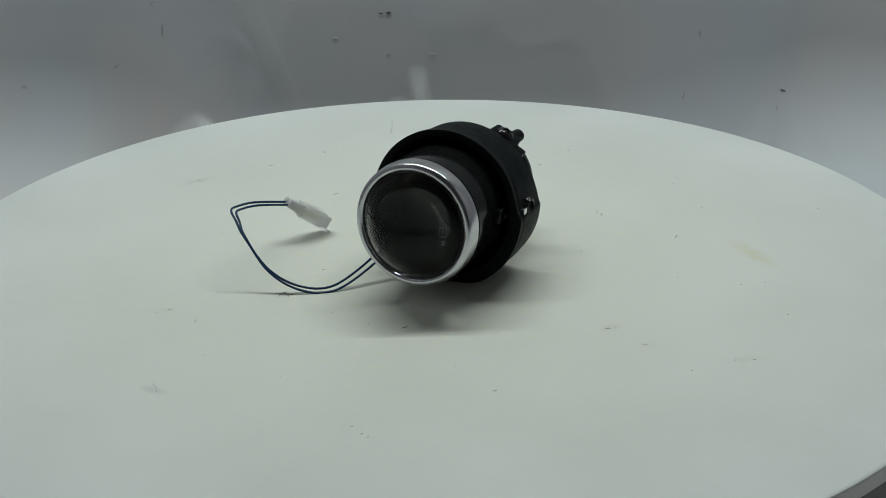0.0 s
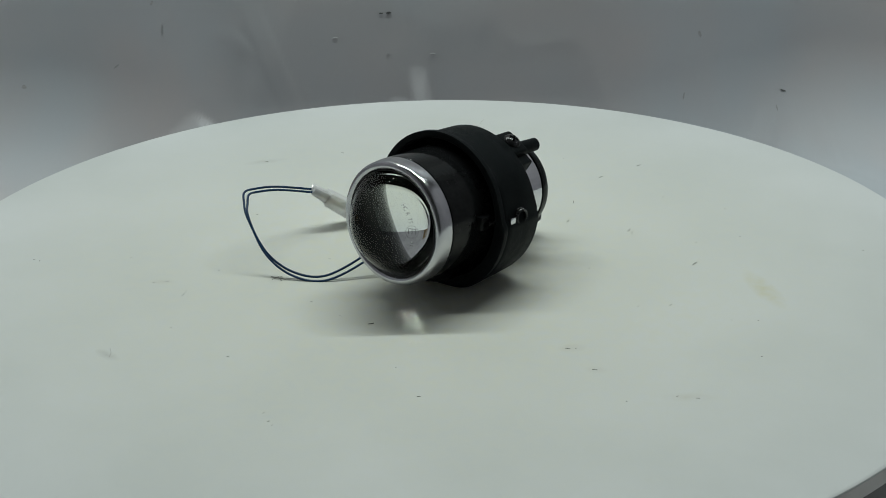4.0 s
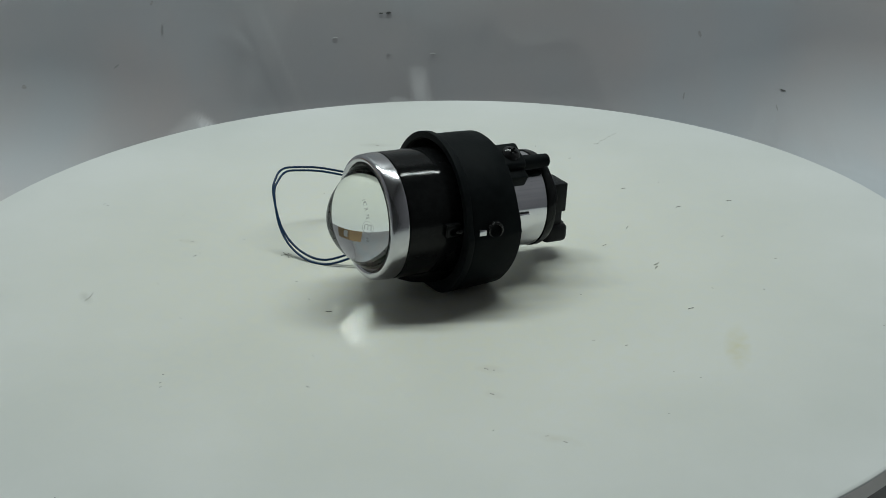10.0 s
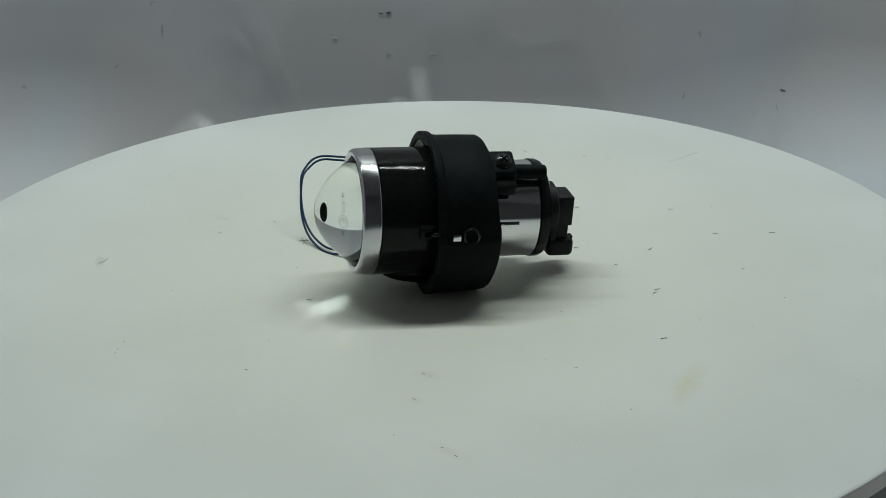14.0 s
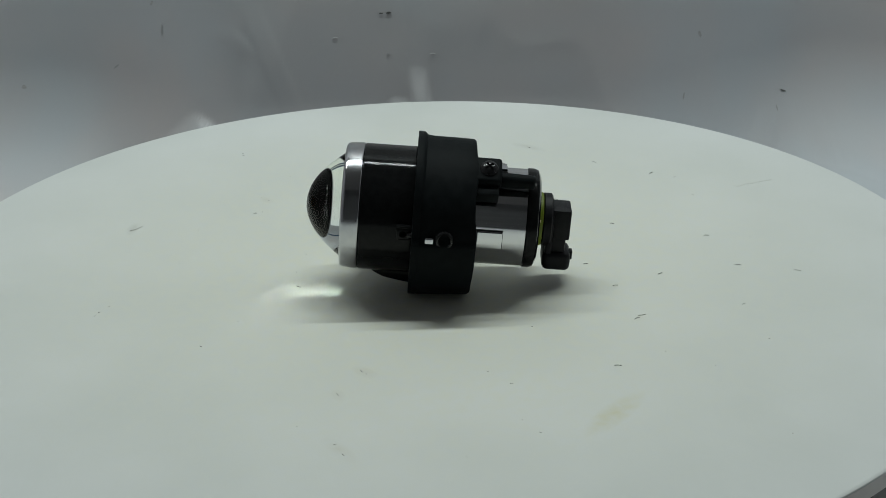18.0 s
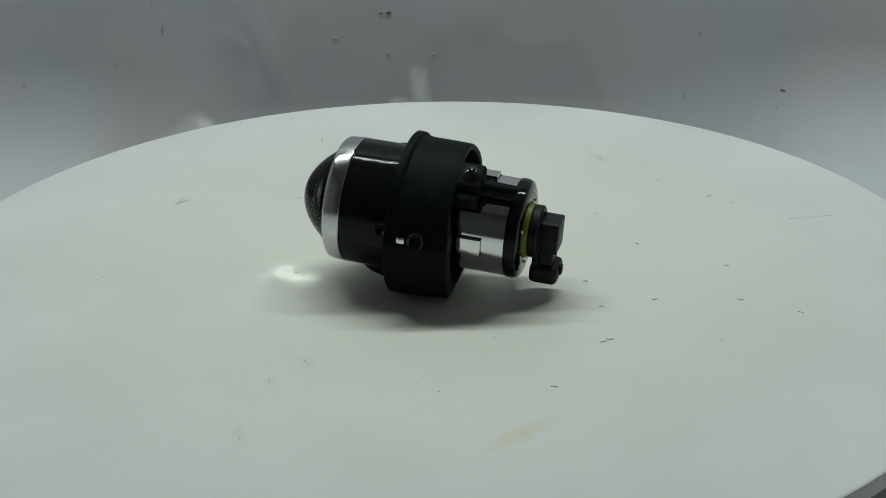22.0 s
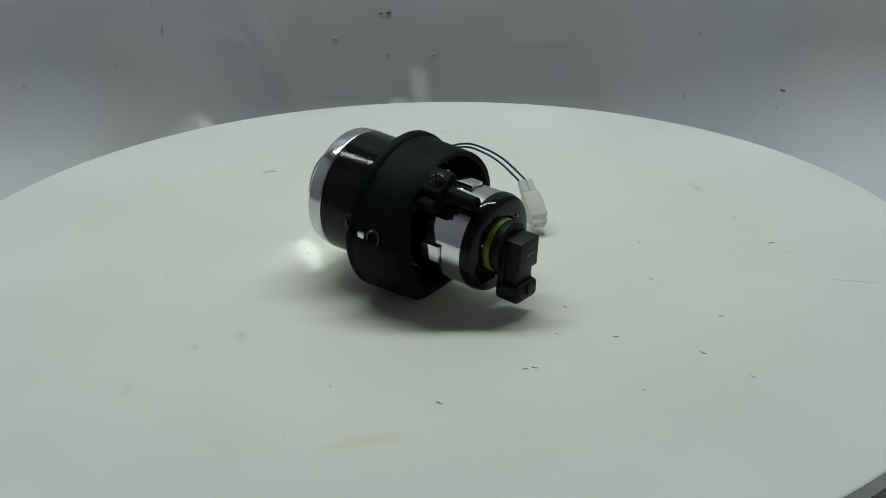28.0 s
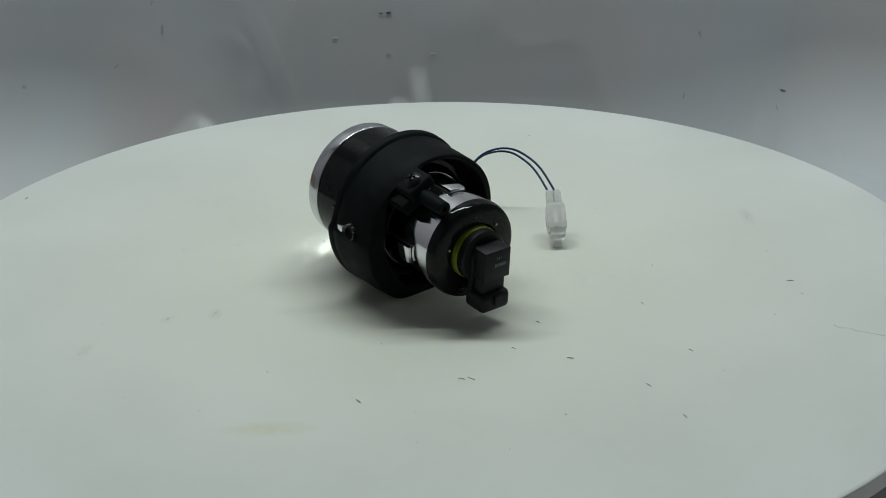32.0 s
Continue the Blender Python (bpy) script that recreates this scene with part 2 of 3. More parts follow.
def sheet_point(x, v):
    """The white backdrop: v runs in metres along the sheet from the front, over its sweep, up the back."""
    z0, rad = -0.170, 0.11
    y0 = 0.38 + 0.13 * step((-x - 0.15) / 0.17) + 0.15 * step((x - 0.12) / 0.28)
    arc = rad * math.pi / 2
    if v < y0:
        p, n = Vector((x, v, z0)), Vector((0, 0, 1))
    elif v < y0 + arc:
        a = (v - y0) / rad
        p, n = Vector((x, y0 + rad * math.sin(a), z0 + rad * (1 - math.cos(a)))), Vector((0, -math.sin(a), math.cos(a)))
    else:
        up = v - y0 - arc
        low = min(up, 0.35)  # the back leans away a little
        p, n = Vector((x, y0 + rad + 0.45 * low * low, z0 + rad + up)), Vector((0, -1, 0))
    k = 0.0018 * noise.noise((x * 3.1 + 9.0, v * 3.7, 5.3)) + 0.0007 * noise.noise((x * 9.0 + 13, v * 6.0, 3.7))
    k += 0.0007 * noise.noise((x * 26.0, v * 16.0, 4.1)) + 0.0009 * (1 - abs(noise.noise((x * 7.0 - 3 * v, v * 5.0, 2.2)))) ** 8
    for cx, top, wl, wr, length, lean, high in FOLDS:
        dx = x - cx - lean * (v - top)
        if -1.7 * wl < dx < 1.7 * wr and top - 2.5 * length < v < top:
            across = step((1.7 - abs(dx) / (wl if dx < 0 else wr)) / 0.7) if abs(dx) > (wl if dx < 0 else wr) else 1.0
            down = (top - v) / length
            k += high * across * (step(down) if down < 1 else 1 - step((down - 1) / 1.5))
    return p + n * k


def build_sheet():
    bm = bmesh.new()
    xs = [-1.2 + 0.035 * i for i in range(20)] + [-0.5 + 0.003 * i for i in range(334)] + [0.535 + 0.035 * i for i in range(20)]
    vs = [-1.6 + 0.1 * i for i in range(17)] + [0.1 + 0.0125 * i for i in range(20)] + [0.35 + 0.003 * i for i in range(151)] + [0.82 + 0.1 * i for i in range(13)]
    grid = [[bm.verts.new(sheet_point(x, v)) for x in xs] for v in vs]
    for a, c in zip(grid, grid[1:]):
        for k in range(len(xs) - 1):
            bm.faces.new((a[k], a[k + 1], c[k + 1], c[k]))
    ob = new("backdrop", mesh("backdrop", bm, M_SHEET, 180))
    return tagged(ob, "wrinkled white vinyl photo backdrop with a curved sweep", "backdrop", kind="structure")


backdrop = build_sheet()


def scuff(x, v, w, h, deg, material):
    """A scuff that follows the back of the sheet; w and h in mm."""
    bm = bmesh.new()
    pts = []
    for k in range(14):
        f = 2 * math.pi * k / 14
        rr = random.uniform(0.6, 1.0)
        q = Matrix.Rotation(radians(deg), 2) @ Vector((w / 2 * rr * math.cos(f), h / 2 * rr * math.sin(f)))
        pts.append(sheet_point(x + q.x * MM, v + q.y * MM))
    near = [bm.verts.new(p + Vector((0, -0.0006, 0.0))) for p in pts]
    far = [bm.verts.new(p + Vector((0, 0.0004, 0))) for p in pts]
    bm.faces.new(near)
    for k in range(14):
        j = (k + 1) % 14
        bm.faces.new((near[k], far[k], far[j], near[j]))
    part("scuff_mark", bm, material, backdrop)


for row in ((-0.0328, 0.6287, 4.0, 1.3, 0), (-0.0260, 0.6290, 5.5, 2.0, 0), (0.3503, 0.6441, 6.5, 1.8, 0)):
    scuff(*row, M_SCUFF)
for row in ((-0.3790, 0.6592, 5, 5, 0), (-0.2865, 0.6682, 8, 2.2, 5), (-0.2321, 0.6634, 2.0, 10, -8), (-0.2409, 0.6947, 4, 3, 0), (-0.0731, 0.6077, 5, 1.5, 0), (0.0112, 0.5921, 5, 1.6, 0), (-0.0276, 0.5931, 4, 1.5, 0),
            (0.2568, 0.6552, 4, 7, 10), (0.2418, 0.5887, 1.6, 9, -12), (0.3429, 0.6252, 1.5, 7, 10)):
    scuff(*row, M_FAINT_SCUFF)


def slab(name, x0, x1, y0, y1, z0, z1, material, label, category):
    bm = box(x0 * 1000, x1 * 1000, y0 * 1000, y1 * 1000, z0 * 1000, z1 * 1000, 0)
    ob = new(name, mesh(name, bm, material))
    return tagged(ob, label, category, kind="structure")


slab("floor", -1.3, 1.3, -1.7, 0.95, -0.24, -0.19, M_WALL, "grey floor under the photo booth", "floor")
slab("wall_left", -1.3, -1.22, -1.7, 0.95, -0.19, 1.95, M_SIDE, "pale lilac-grey cloth side wall of the booth", "wall")
slab("wall_right", 1.22, 1.3, -1.7, 0.95, -0.19, 1.95, M_SIDE, "pale lilac-grey cloth side wall of the booth", "wall")
slab("wall_front", -1.22, 1.22, -1.7, -1.62, -0.19, 1.95, M_WALL, "grey cloth front wall behind the camera", "wall")
slab("wall_back", -1.22, 1.22, 0.87, 0.95, -0.19, 1.95, M_WALL, "grey cloth wall behind the backdrop", "wall")
slab("ceiling", -1.3, 1.3, -1.7, 0.95, 1.95, 2.0, M_WALL, "grey booth ceiling", "ceiling")

# ---- a cardboard box beside the turntable ----


def build_box():
    carton = new("cardboard_box")
    carton.matrix_world = pose(-0.74, 0.32, -0.1655, 0, 0, 22)
    tagged(carton, "small brown cardboard box standing beside the turntable", "box")
    t = 3.0
    for name, b6 in (("front_panel", (-90, 90, -75, -75 + t, 0, 215)), ("back_panel", (-90, 90, 75 - t, 75, 0, 215)),
                     ("side_panel", (-90, -90 + t, -75 + t, 75 - t, 0, 215)), ("side_panel", (90 - t, 90, -75 + t, 75 - t, 0, 215)),
                     ("bottom_panel", (-90 + t, 90 - t, -75 + t, 75 - t, 0, t)), ("flap", (-90, 90, -75, -1, 215.2, 218)), ("flap", (-90, 90, 1, 75, 215.2, 218))):
        part(name, box(*b6, 0.8), M_CARD, carton)
    part("label", box(20, 70, -75.6, -75.05, 120, 190, 0), M_PAPER, carton, "white paper label")
    return carton


build_box()

# ---- the turntable ----


def build_turntable():
    top = new("turntable")
    tagged(top, "round off-white display turntable with small specks of dirt", "turntable")

    def upright(profile, n):
        bm = lathe(profile, n)
        bmesh.ops.transform(bm, matrix=Matrix.Rotation(radians(-90), 4, "Y"), verts=bm.verts)
        bmesh.ops.translate(bm, vec=Vector((2.6, 2.0, 0)) * MM, verts=bm.verts)  # the disc sits slightly off its axis
        return bm

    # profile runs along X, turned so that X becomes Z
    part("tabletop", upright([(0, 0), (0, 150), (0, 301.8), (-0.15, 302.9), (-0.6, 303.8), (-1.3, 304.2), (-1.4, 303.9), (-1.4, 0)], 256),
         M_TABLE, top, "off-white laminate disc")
    part("edge_band", upright([(-1.42, 0), (-1.42, 304.2), (-9.4, 304.1), (-10.4, 303.2), (-10.4, 0)], 256), M_EDGE, top, "grey edge band")
    part("hub", upright([(-10.5, 0), (-10.5, 59), (-10.8, 60), (-11.8, 60), (-11.8, 0)], 64), M_BASE, top, "dark metal hub")
    return top


turntable = build_turntable()
# Added drum: the shade below the rim is put into its dark colour.
pedestal_bm = lathe([(-12, 0), (-12, 282), (-14, 285), (-164, 285), (-166, 282), (-166, 0)], 128)
bmesh.ops.transform(pedestal_bm, matrix=Matrix.Rotation(radians(-90), 4, "Y"), verts=pedestal_bm.verts)
base_plate = new("pedestal", mesh("pedestal", pedestal_bm, M_BASE))
tagged(base_plate, "round pedestal added under the turntable, coloured dark for the shade below its rim", "pedestal")

# ---- the fog lamp ----
LAMP0 = Matrix(((0.440698, -0.896753, 0.040230, -0.00635), (0.893040, 0.442531, 0.081523, -0.04610),
                (-0.090909, 0.0, 0.995859, 0.04752), (0, 0, 0, 1)))  # axis, across, up; origin at the bezel's front
FOOT = Vector((0.0391, 0, -0.0442))
LAMP0 = LAMP0 @ Matrix.Translation(FOOT)


def build_lamp():
    lamp = new("fog_lamp")
    tagged(lamp, "black projector fog lamp with chrome bezel, lying on the turntable", "fog lamp")

    def add(name, bm, material, label="", angle=32, parent=None):
        bmesh.ops.translate(bm, vec=-FOOT, verts=bm.verts)
        return part(name, bm, material, parent or lamp, label, angle)

    # lens: a ball cap with a flat back
    prof = [(-21.0, 0)]
    for k in range(1, 97):
        u = k / 96
        prof.append((-21.0 + 21.0 * (0.85 * u ** 2 + 0.15 * u ** 4), 28.6 * u * (1 + 0.032 * u ** 5)))
    prof += [(3.0, 29.52), (3.0, 0)]
    lens = add("lens", lathe(prof, 320), M_LENS, "clear domed glass lens, its back coloured as the dark inside", 25)
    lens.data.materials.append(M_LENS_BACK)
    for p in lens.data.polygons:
        p.material_index = 1 if p.normal.x > -0.05 else 0  # back and rim coloured as the dark inside of the lamp
    # the approval mark, a letter in a ring
    n = Vector((-1.55, -math.cos(radians(8)), math.sin(radians(8)))).normalized()
    at = Vector((-8.9, -22.3, 3.4)) + n * 0.35
    right = Vector((n.y, -n.x, 0)).normalized() * -1
    frame_m = Matrix((right, n.cross(right), n)).transposed().to_4x4() @ Matrix.Rotation(radians(-90), 4, "Z")
    frame_m.translation = at * MM
    bars = [box(-1.9, -1.45, -2.2, 2.2, 0, 0.10, 0, frame_m)]
    bars += [box(-1.45, 1.1, y - 0.22, y + 0.22, 0, 0.10, 0, frame_m) for y in (-1.98, 0, 1.98)]
    ringp = [Vector((3.4 * math.cos(radians(15 * k)), 3.4 * math.sin(radians(15 * k)), 0.06)) for k in range(25)]
    circle = tube(ringp, 0.11, 6)
    bmesh.ops.transform(circle, matrix=frame_m, verts=circle.verts)
    bars.append(circle)
    add("moulded_mark", joined(*bars), M_MARK, "moulded approval mark", parent=lens)
    # moulded letters and two unreadable bars along the dome
    for deg, char in ((44, "H"), (48.4, "C"), (56, "R"), (64, "7"), (68.2, "5"), (97, ""), (101, "")):
        f = radians(deg)
        rr = 22.6
        n = Vector((-1.55, -math.sin(f), math.cos(f))).normalized()
        at = Vector((-21 + 20.6 * (0.85 * (rr / 28.6) ** 2 + 0.15 * (rr / 28.6) ** 4), -rr * math.sin(f), rr * math.cos(f))) + n * 0.1
        e1 = Vector((0, -math.cos(f), -math.sin(f)))
        fm = Matrix((e1, n.cross(e1), n)).transposed().to_4x4()
        fm.translation = at * MM
        if char:
            add("moulded_letter", letter(char, 2.2, fm), M_MARK, parent=lens)
        else:
            add("moulded_bar", box(-0.45, 0.45, -0.8, 0.8, 0, 0.06, 0, fm), M_MARK, parent=lens)
    add("lens_holder", lathe([(3.4, 28.0), (3.4, 30.1), (13, 30.1), (13, 29.4), (4.3, 29.4), (4.3, 28.0)], 96, closed=True), M_RUBBER, "black lens holder")
    add("lens_seal", lathe([(0.2, 29.6), (0.05, 29.85), (0.2, 30.12), (0.9, 30.12), (0.9, 29.6)], 96, closed=True), M_RUBBER, "black rubber lens seal")
    # bezel
    add("bezel", lathe([(3.6, 30.2), (0.9, 30.2), (0.45, 30.5), (0.0, 31.0), (-0.25, 31.6), (-0.35, 32.2), (-0.35, 32.9), (-0.1, 33.7), (0.3, 34.2), (0.9, 34.6), (1.7, 34.85), (5, 35.15), (8.9, 35.45), (9.4, 35.4), (9.8, 35.1), (9.9, 34.9), (9.9, 33.4), (8, 32.2), (6, 30.8)], 128, closed=True),
        M_RING, "satin chrome bezel ring")
    # barrel
    add("barrel", lathe([(10.1, 33.2), (10.1, 34.9), (10.6, 35.3), (30, 35.4), (52, 35.6), (58, 34), (58, 31.5), (12, 31.5)], 128, closed=True),
        M_GLOSS, "glossy black barrel")
    add("solenoid_cover", loft(((17, 9, -35.8, -30), (24, 13, -37.6, -30), (36, 14.5, -39.0, -30), (50, 15, -39.8, -30)), Matrix(), 2.2), M_GLOSS, "glossy black bulge under the barrel")
    # inside the barrel; liner added and bowl blackened to keep it dark
    add("added_liner", lathe([(13.2, 30.8), (13.2, 31.4), (56, 31.4), (56, 30.8)], 96, closed=True), M_VOID, "matt black liner added to keep the barrel dark inside")
    add("cutoff_shield", joined(lathe([(31, 15), (31, 31), (32, 31), (32, 15)], 64, closed=True), box(31, 32, -15, 15, -15, -2, 0)), M_VOID, "black cutoff shield")
    add("coil", box(12, 22, -8, 8, -27, -20, 0.8), M_BRASS, "amber coil inside")
    add("reflector", lathe([(40, 30), (55, 28.5), (70, 24), (82, 17), (92, 8), (93, 8), (83, 18), (71, 25), (56, 29.5), (40, 30.6)], 64, closed=True), M_BOWL, "mirror reflector bowl, coloured black as in shade")

    # bracket: a cup with a lip, open at the rear, with a thick wing low on one side
    def ramp(x, x0, x1):
        u = min(1.0, max(0.0, (x - x0) / (x1 - x0)))
        return u * u * (3 - 2 * u)

    def wing(f):
        deg = math.degrees(f)
        u = min(1.0, max(0.0, (deg - 72) / 15))
        return (0.35 * u * u if u < 1 else 0.35 + 0.65 * ramp(deg, 87, 92)) * (1 - ramp(deg, 146, 176))

    def wave(s, r, f):
        deg = math.degrees(f)
        if s > 62:
            s += 1.2 * math.exp(-((deg - 86) / 9) ** 2) + 2.8 * math.exp(-((deg - 114) / 20) ** 2) + 1.2 * math.exp(-((deg - 140) / 12) ** 2)
            s += 0.4 * math.sin(5 * f + 1.0)
            s += 1.0 * ramp(deg, 36, 52) * (1 - ramp(deg, 98, 116))
            swell = math.exp(-((deg - 33) / 13) ** 2)
            s += 3.0 * swell
            if r > 40.5:
                r -= 0.8 * swell
        if s > 53 and r < 39.8:
            r -= 4.6 * ramp(deg, 52, 76) * (1 - ramp(deg, 128, 160))
        if r > 40.5:
            side = ramp(deg, 30, 75) * (1 - ramp(deg, 150, 180)) + 0.6 * ramp(deg, 190, 230) * (1 - ramp(deg, 300, 335))
            if s > 43.4:
                r += 1.6 * side
            r += 3.4 * wing(f) * (1.0 - 0.35 * ramp(s, 50, 74))
        return s, r

    add("bracket", lathe([(39.8, 40.2), (39.2, 40.8), (39.0, 43.6), (39.3, 44.2), (42.6, 44.1), (43.4, 43.6), (44.4, 42.4), (48, 42.0), (60, 42.0), (70.2, 41.8), (71.2, 41.2), (71.3, 39.4),
                          (70.8, 38.6), (54, 38.6), (52, 35.4), (47.6, 35.3), (46.2, 36.6), (45.6, 39.4), (44, 40.0)], 240, wave, closed=True),
        M_MATT, "matt black moulded mounting bracket")
    add("flange_face", lathe([(46.4, 35.75), (44.0, 37.2), (41.2, 39.6), (40.4, 40.05), (41.4, 40.4), (46.0, 37.2), (47.0, 36.0)], 128, closed=True), M_GLOSS, "glossy black inner face of the flange")
    # ear with screw and sleeve on the upper side
    ear = Matrix.Rotation(radians(30), 4, "X")
    add("bracket_ear", joined(box(66, 85.5, -8.4, 8.6, 33.5, 40.9, 1.9, ear, 3), box(68, 84.5, -14.5, -2, 29.5, 37.4, 0.8, ear)), M_MATT, "matt black screw ear")
    tube_bm = lathe([(78, 4.5), (90, 4.2), (103.4, 3.8), (104.0, 3.3), (104.0, 1.5), (92, 1.4), (92, 0)], 24)
    bmesh.ops.translate(tube_bm, vec=Vector((0, -18.0, 28.4)) * MM, verts=tube_bm.verts)
    add("sleeve", tube_bm, M_MATT, "hollow black locating sleeve")
    head_at = ear @ Matrix.Translation(Vector((78.5, 0.3, 40.6)) * MM)
    head = screw_bm()
    bmesh.ops.transform(head, matrix=head_at, verts=head.verts)
    screw = add("screw", head, M_SCREW, "black cross-head screw")
    # Solid black cross on the head, coloured as the recess's shade.
    cross = joined(box(-2.6, 2.6, -0.55, 0.55, 2.2, 3.06, 0), box(-0.55, 0.55, -2.6, 2.6, 2.2, 3.07, 0))
    bmesh.ops.transform(cross, matrix=head_at @ Matrix.Rotation(radians(38), 4, "Z"), verts=cross.verts)
    add("recess_shade", cross, M_VOID, "black cross for the shade in the screw's recess", parent=screw)
    # aiming adjuster on the side, on the wing's ledge
    side = Matrix.Rotation(radians(88), 4, "X")
    lug = add("barrel_lug", joined(box(30.5, 39.5, -3.8, 3.8, 34, 38.4, 1.2, side, 3), box(30.0, 38.5, 3.2, 4.4, 34, 39.0, 0.4, side)), M_GLOSS, "small glossy black lug on the barrel")
    # Black disc set on the lug in place of a hole's shade.
    add("lug_hole_shade", rod(side @ Vector((34.2, -0.4, 37.2)), side @ Vector((34.2, -0.4, 38.46)), 1.9, 16, None, 0.05), M_VOID, "black disc for the shade in the lug's hole", parent=lug)
    add("adjuster_rod", rod((36, -38.8, 1.2), (50, -42.6, 1.2), 1.3), M_SCREW, "threaded adjuster rod")
    add("adjuster_slot_plate", box(46.4, 50.8, -1.7, 1.7, 43.6, 46.4, 0.3, side), M_CHROME, "bright metal slot plate")
    nut = lathe([(-2.2, 0), (-2.2, 3.1), (0.4, 3.3), (0.8, 3.8), (0.5, 4.6), (-0.6, 4.9), (-4, 4.9)], 96, lambda s, r, f: (s, r + (0.25 * math.cos(22 * f) if r > 4.2 else 0)))
    bmesh.ops.transform(nut, matrix=Matrix.Translation(Vector((56.8, -45.8, 2.0)) * MM) @ Matrix.Rotation(radians(-90), 4, "Z"), verts=nut.verts)
    add("adjuster_knob", nut, M_SCREW, "knurled black adjuster knob", 20)
    # chrome rear housing
    shell = add("rear_housing", lathe([(52, 27), (52, 28.6), (62.5, 28.6), (63, 28.2), (63.2, 27.4), (101, 27.3), (101, 25), (66, 25)], 96, closed=True), M_CHROME, "polished chrome rear housing")
    add("housing_gasket", lathe([(63.6, 27.0), (63.6, 27.9), (66.6, 27.9), (66.6, 27.0)], 72, closed=True), M_RUBBER, "black rubber gasket", parent=shell)
    for deg, tip in ((96, 88.5), (-4, 89.5), (190, 88.5), (280, 88.5)):
        turn = Matrix.Rotation(radians(deg), 4, "X")
        add("clip", box(67.6, tip, -5.0, 5.0, 26.0, 29.3, 0.5, turn), M_CHROME, "raised chrome clip", parent=shell)
        # Dark strips laid on the shell as the shade in the clip's gap.
        add("clip_gap_shade", joined(box(67.6, tip + 0.3, -5.8, -5.2, 26.0, 27.45, 0, turn), box(tip + 0.1, tip + 0.3, -5.2, 5.2, 26.0, 27.4, 0, turn), box(67.6, tip + 0.3, 5.1, 5.4, 26.0, 27.6, 0, turn)), M_RUBBER, "dark strip for the shade in the gap beside the clip", parent=shell)
    # rear cap, seal, bulb holder
    cap = add("rear_cap", lathe([(101.2, 20), (101.2, 27.3), (101.8, 27.9), (105.0, 27.9), (107.3, 27.0), (108.6, 24.6), (108.6, 16.4), (108, 15.8), (105, 15.8), (105, 20)], 96, closed=True), M_GLOSS, "glossy black rear cap")
    for k in range(9):
        f = radians(-52 + 11 * k)
        t = Matrix.Rotation(f, 4, "X")
        w, h = random.uniform(0.35, 1.1), random.uniform(0.6, 1.3)
        add("embossed_bar", box(108.5, 108.64, -w, w, 20.4 - h, 20.4 + h, 0.05, t), M_GLOSS, parent=cap)
    add("seal_ring", lathe([(106.0, 13.2), (106.0, 15.1), (110.2, 15.1), (111.0, 14.8), (111.3, 14.2), (111.3, 13.0)], 64, closed=True), M_SEAL, "lime green silicone seal ring")
    for deg in (-48, 72, 172):
        t = Matrix.Rotation(radians(deg), 4, "X")
        add("brass_pin", rod(t @ Vector((108.2, 0, 18.6)), t @ Vector((109.6, 0, 18.6)), 0.8, 12), M_PIN, "small brass pin")
    add("bulb_holder", lathe([(104, 0), (104, 12.4), (111.4, 12.9), (111.4, 14.3), (112.0, 14.8), (115.8, 14.8), (116.6, 13.6), (116.6, 0)], 64), M_PLUG, "dark grey bulb holder")
    plug = add("plug_body", joined(box(116.0, 127.2, -7.8, 9.6, -9.0, 8.6, 0.9), box(114.5, 125.4, -7.2, 8.0, -18, -7, 1.2), box(114.0, 118.0, -9.2, 9.2, -18, 6, 1.4)), M_PLUG, "dark grey right-angle plug")
    add("plug_shroud", joined(box(113.0, 129.0, -9.8, 9.8, -27.4, -16.4, 3.2, None, 4), box(128.4, 130.4, -2.2, 2.2, -23, -17.6, 0.5)), M_PLUG, "dark grey connector shroud")
    face = Matrix(((0, 0, 1), (1, 0, 0), (0, 1, 0))).to_4x4()
    for k, char in enumerate("H11"):
        face.translation = Vector((127.2, 0.9 + 1.9 * k, 3.6)) * MM
        add("print_letter", letter(char, 2.1, face), M_PRINT, parent=plug)
    for y0, y1 in ((-1.2, 0.2), (0.7, 1.8), (2.2, 3.4), (3.8, 5.2), (5.5, 6.4)):
        add("print_bar", box(127.15, 127.3, y0, y1, -1.2, 0.7, 0), M_PRINT, "unreadable grey print", parent=plug)

    # two blue wires in a loop to a milky connector
    path = [(34, 31, -24), (21.2, 36.9, -34.9), (1.9, 50.1, -46.0), (-8.1, 66.9, -45.2), (-12.7, 84.0, -35.9), (-11.5, 99.8, -19.1), (-6.0, 107.6, -12.6), (1.6, 114.8, -10.6), (11.5, 118.0, -11.6),
            (28.3, 116.1, -13.5), (51.8, 108.3, -18.6), (55.0, 106.6, -19.8)]
    pts = spline(path, 14)
    for sgn in (-1, 1):
        off = []
        for i, p in enumerate(pts):
            u = i / (len(pts) - 1)
            gap = 1.9 * math.tanh((u - 0.42) * 5)
            d = (pts[min(i + 1, len(pts) - 1)] - pts[max(i - 1, 0)]).normalized()
            o = p - Vector((15, 86, -22))
            o = (o - d * o.dot(d)).normalized()
            off.append(p + o * sgn * gap)
        add("wire", tube(off, 0.68), M_WIRE, "thin dark blue wire")
    # connector: a frame from its wire end to its tip
    inv = (LAMP0 @ Matrix.Translation(-FOOT)).inverted()
    a, c = inv @ Vector((-0.0814, 0.0466, 0.0250)), inv @ Vector((-0.0555, 0.0612, 0.0020))
    ax = (c - a).normalized()
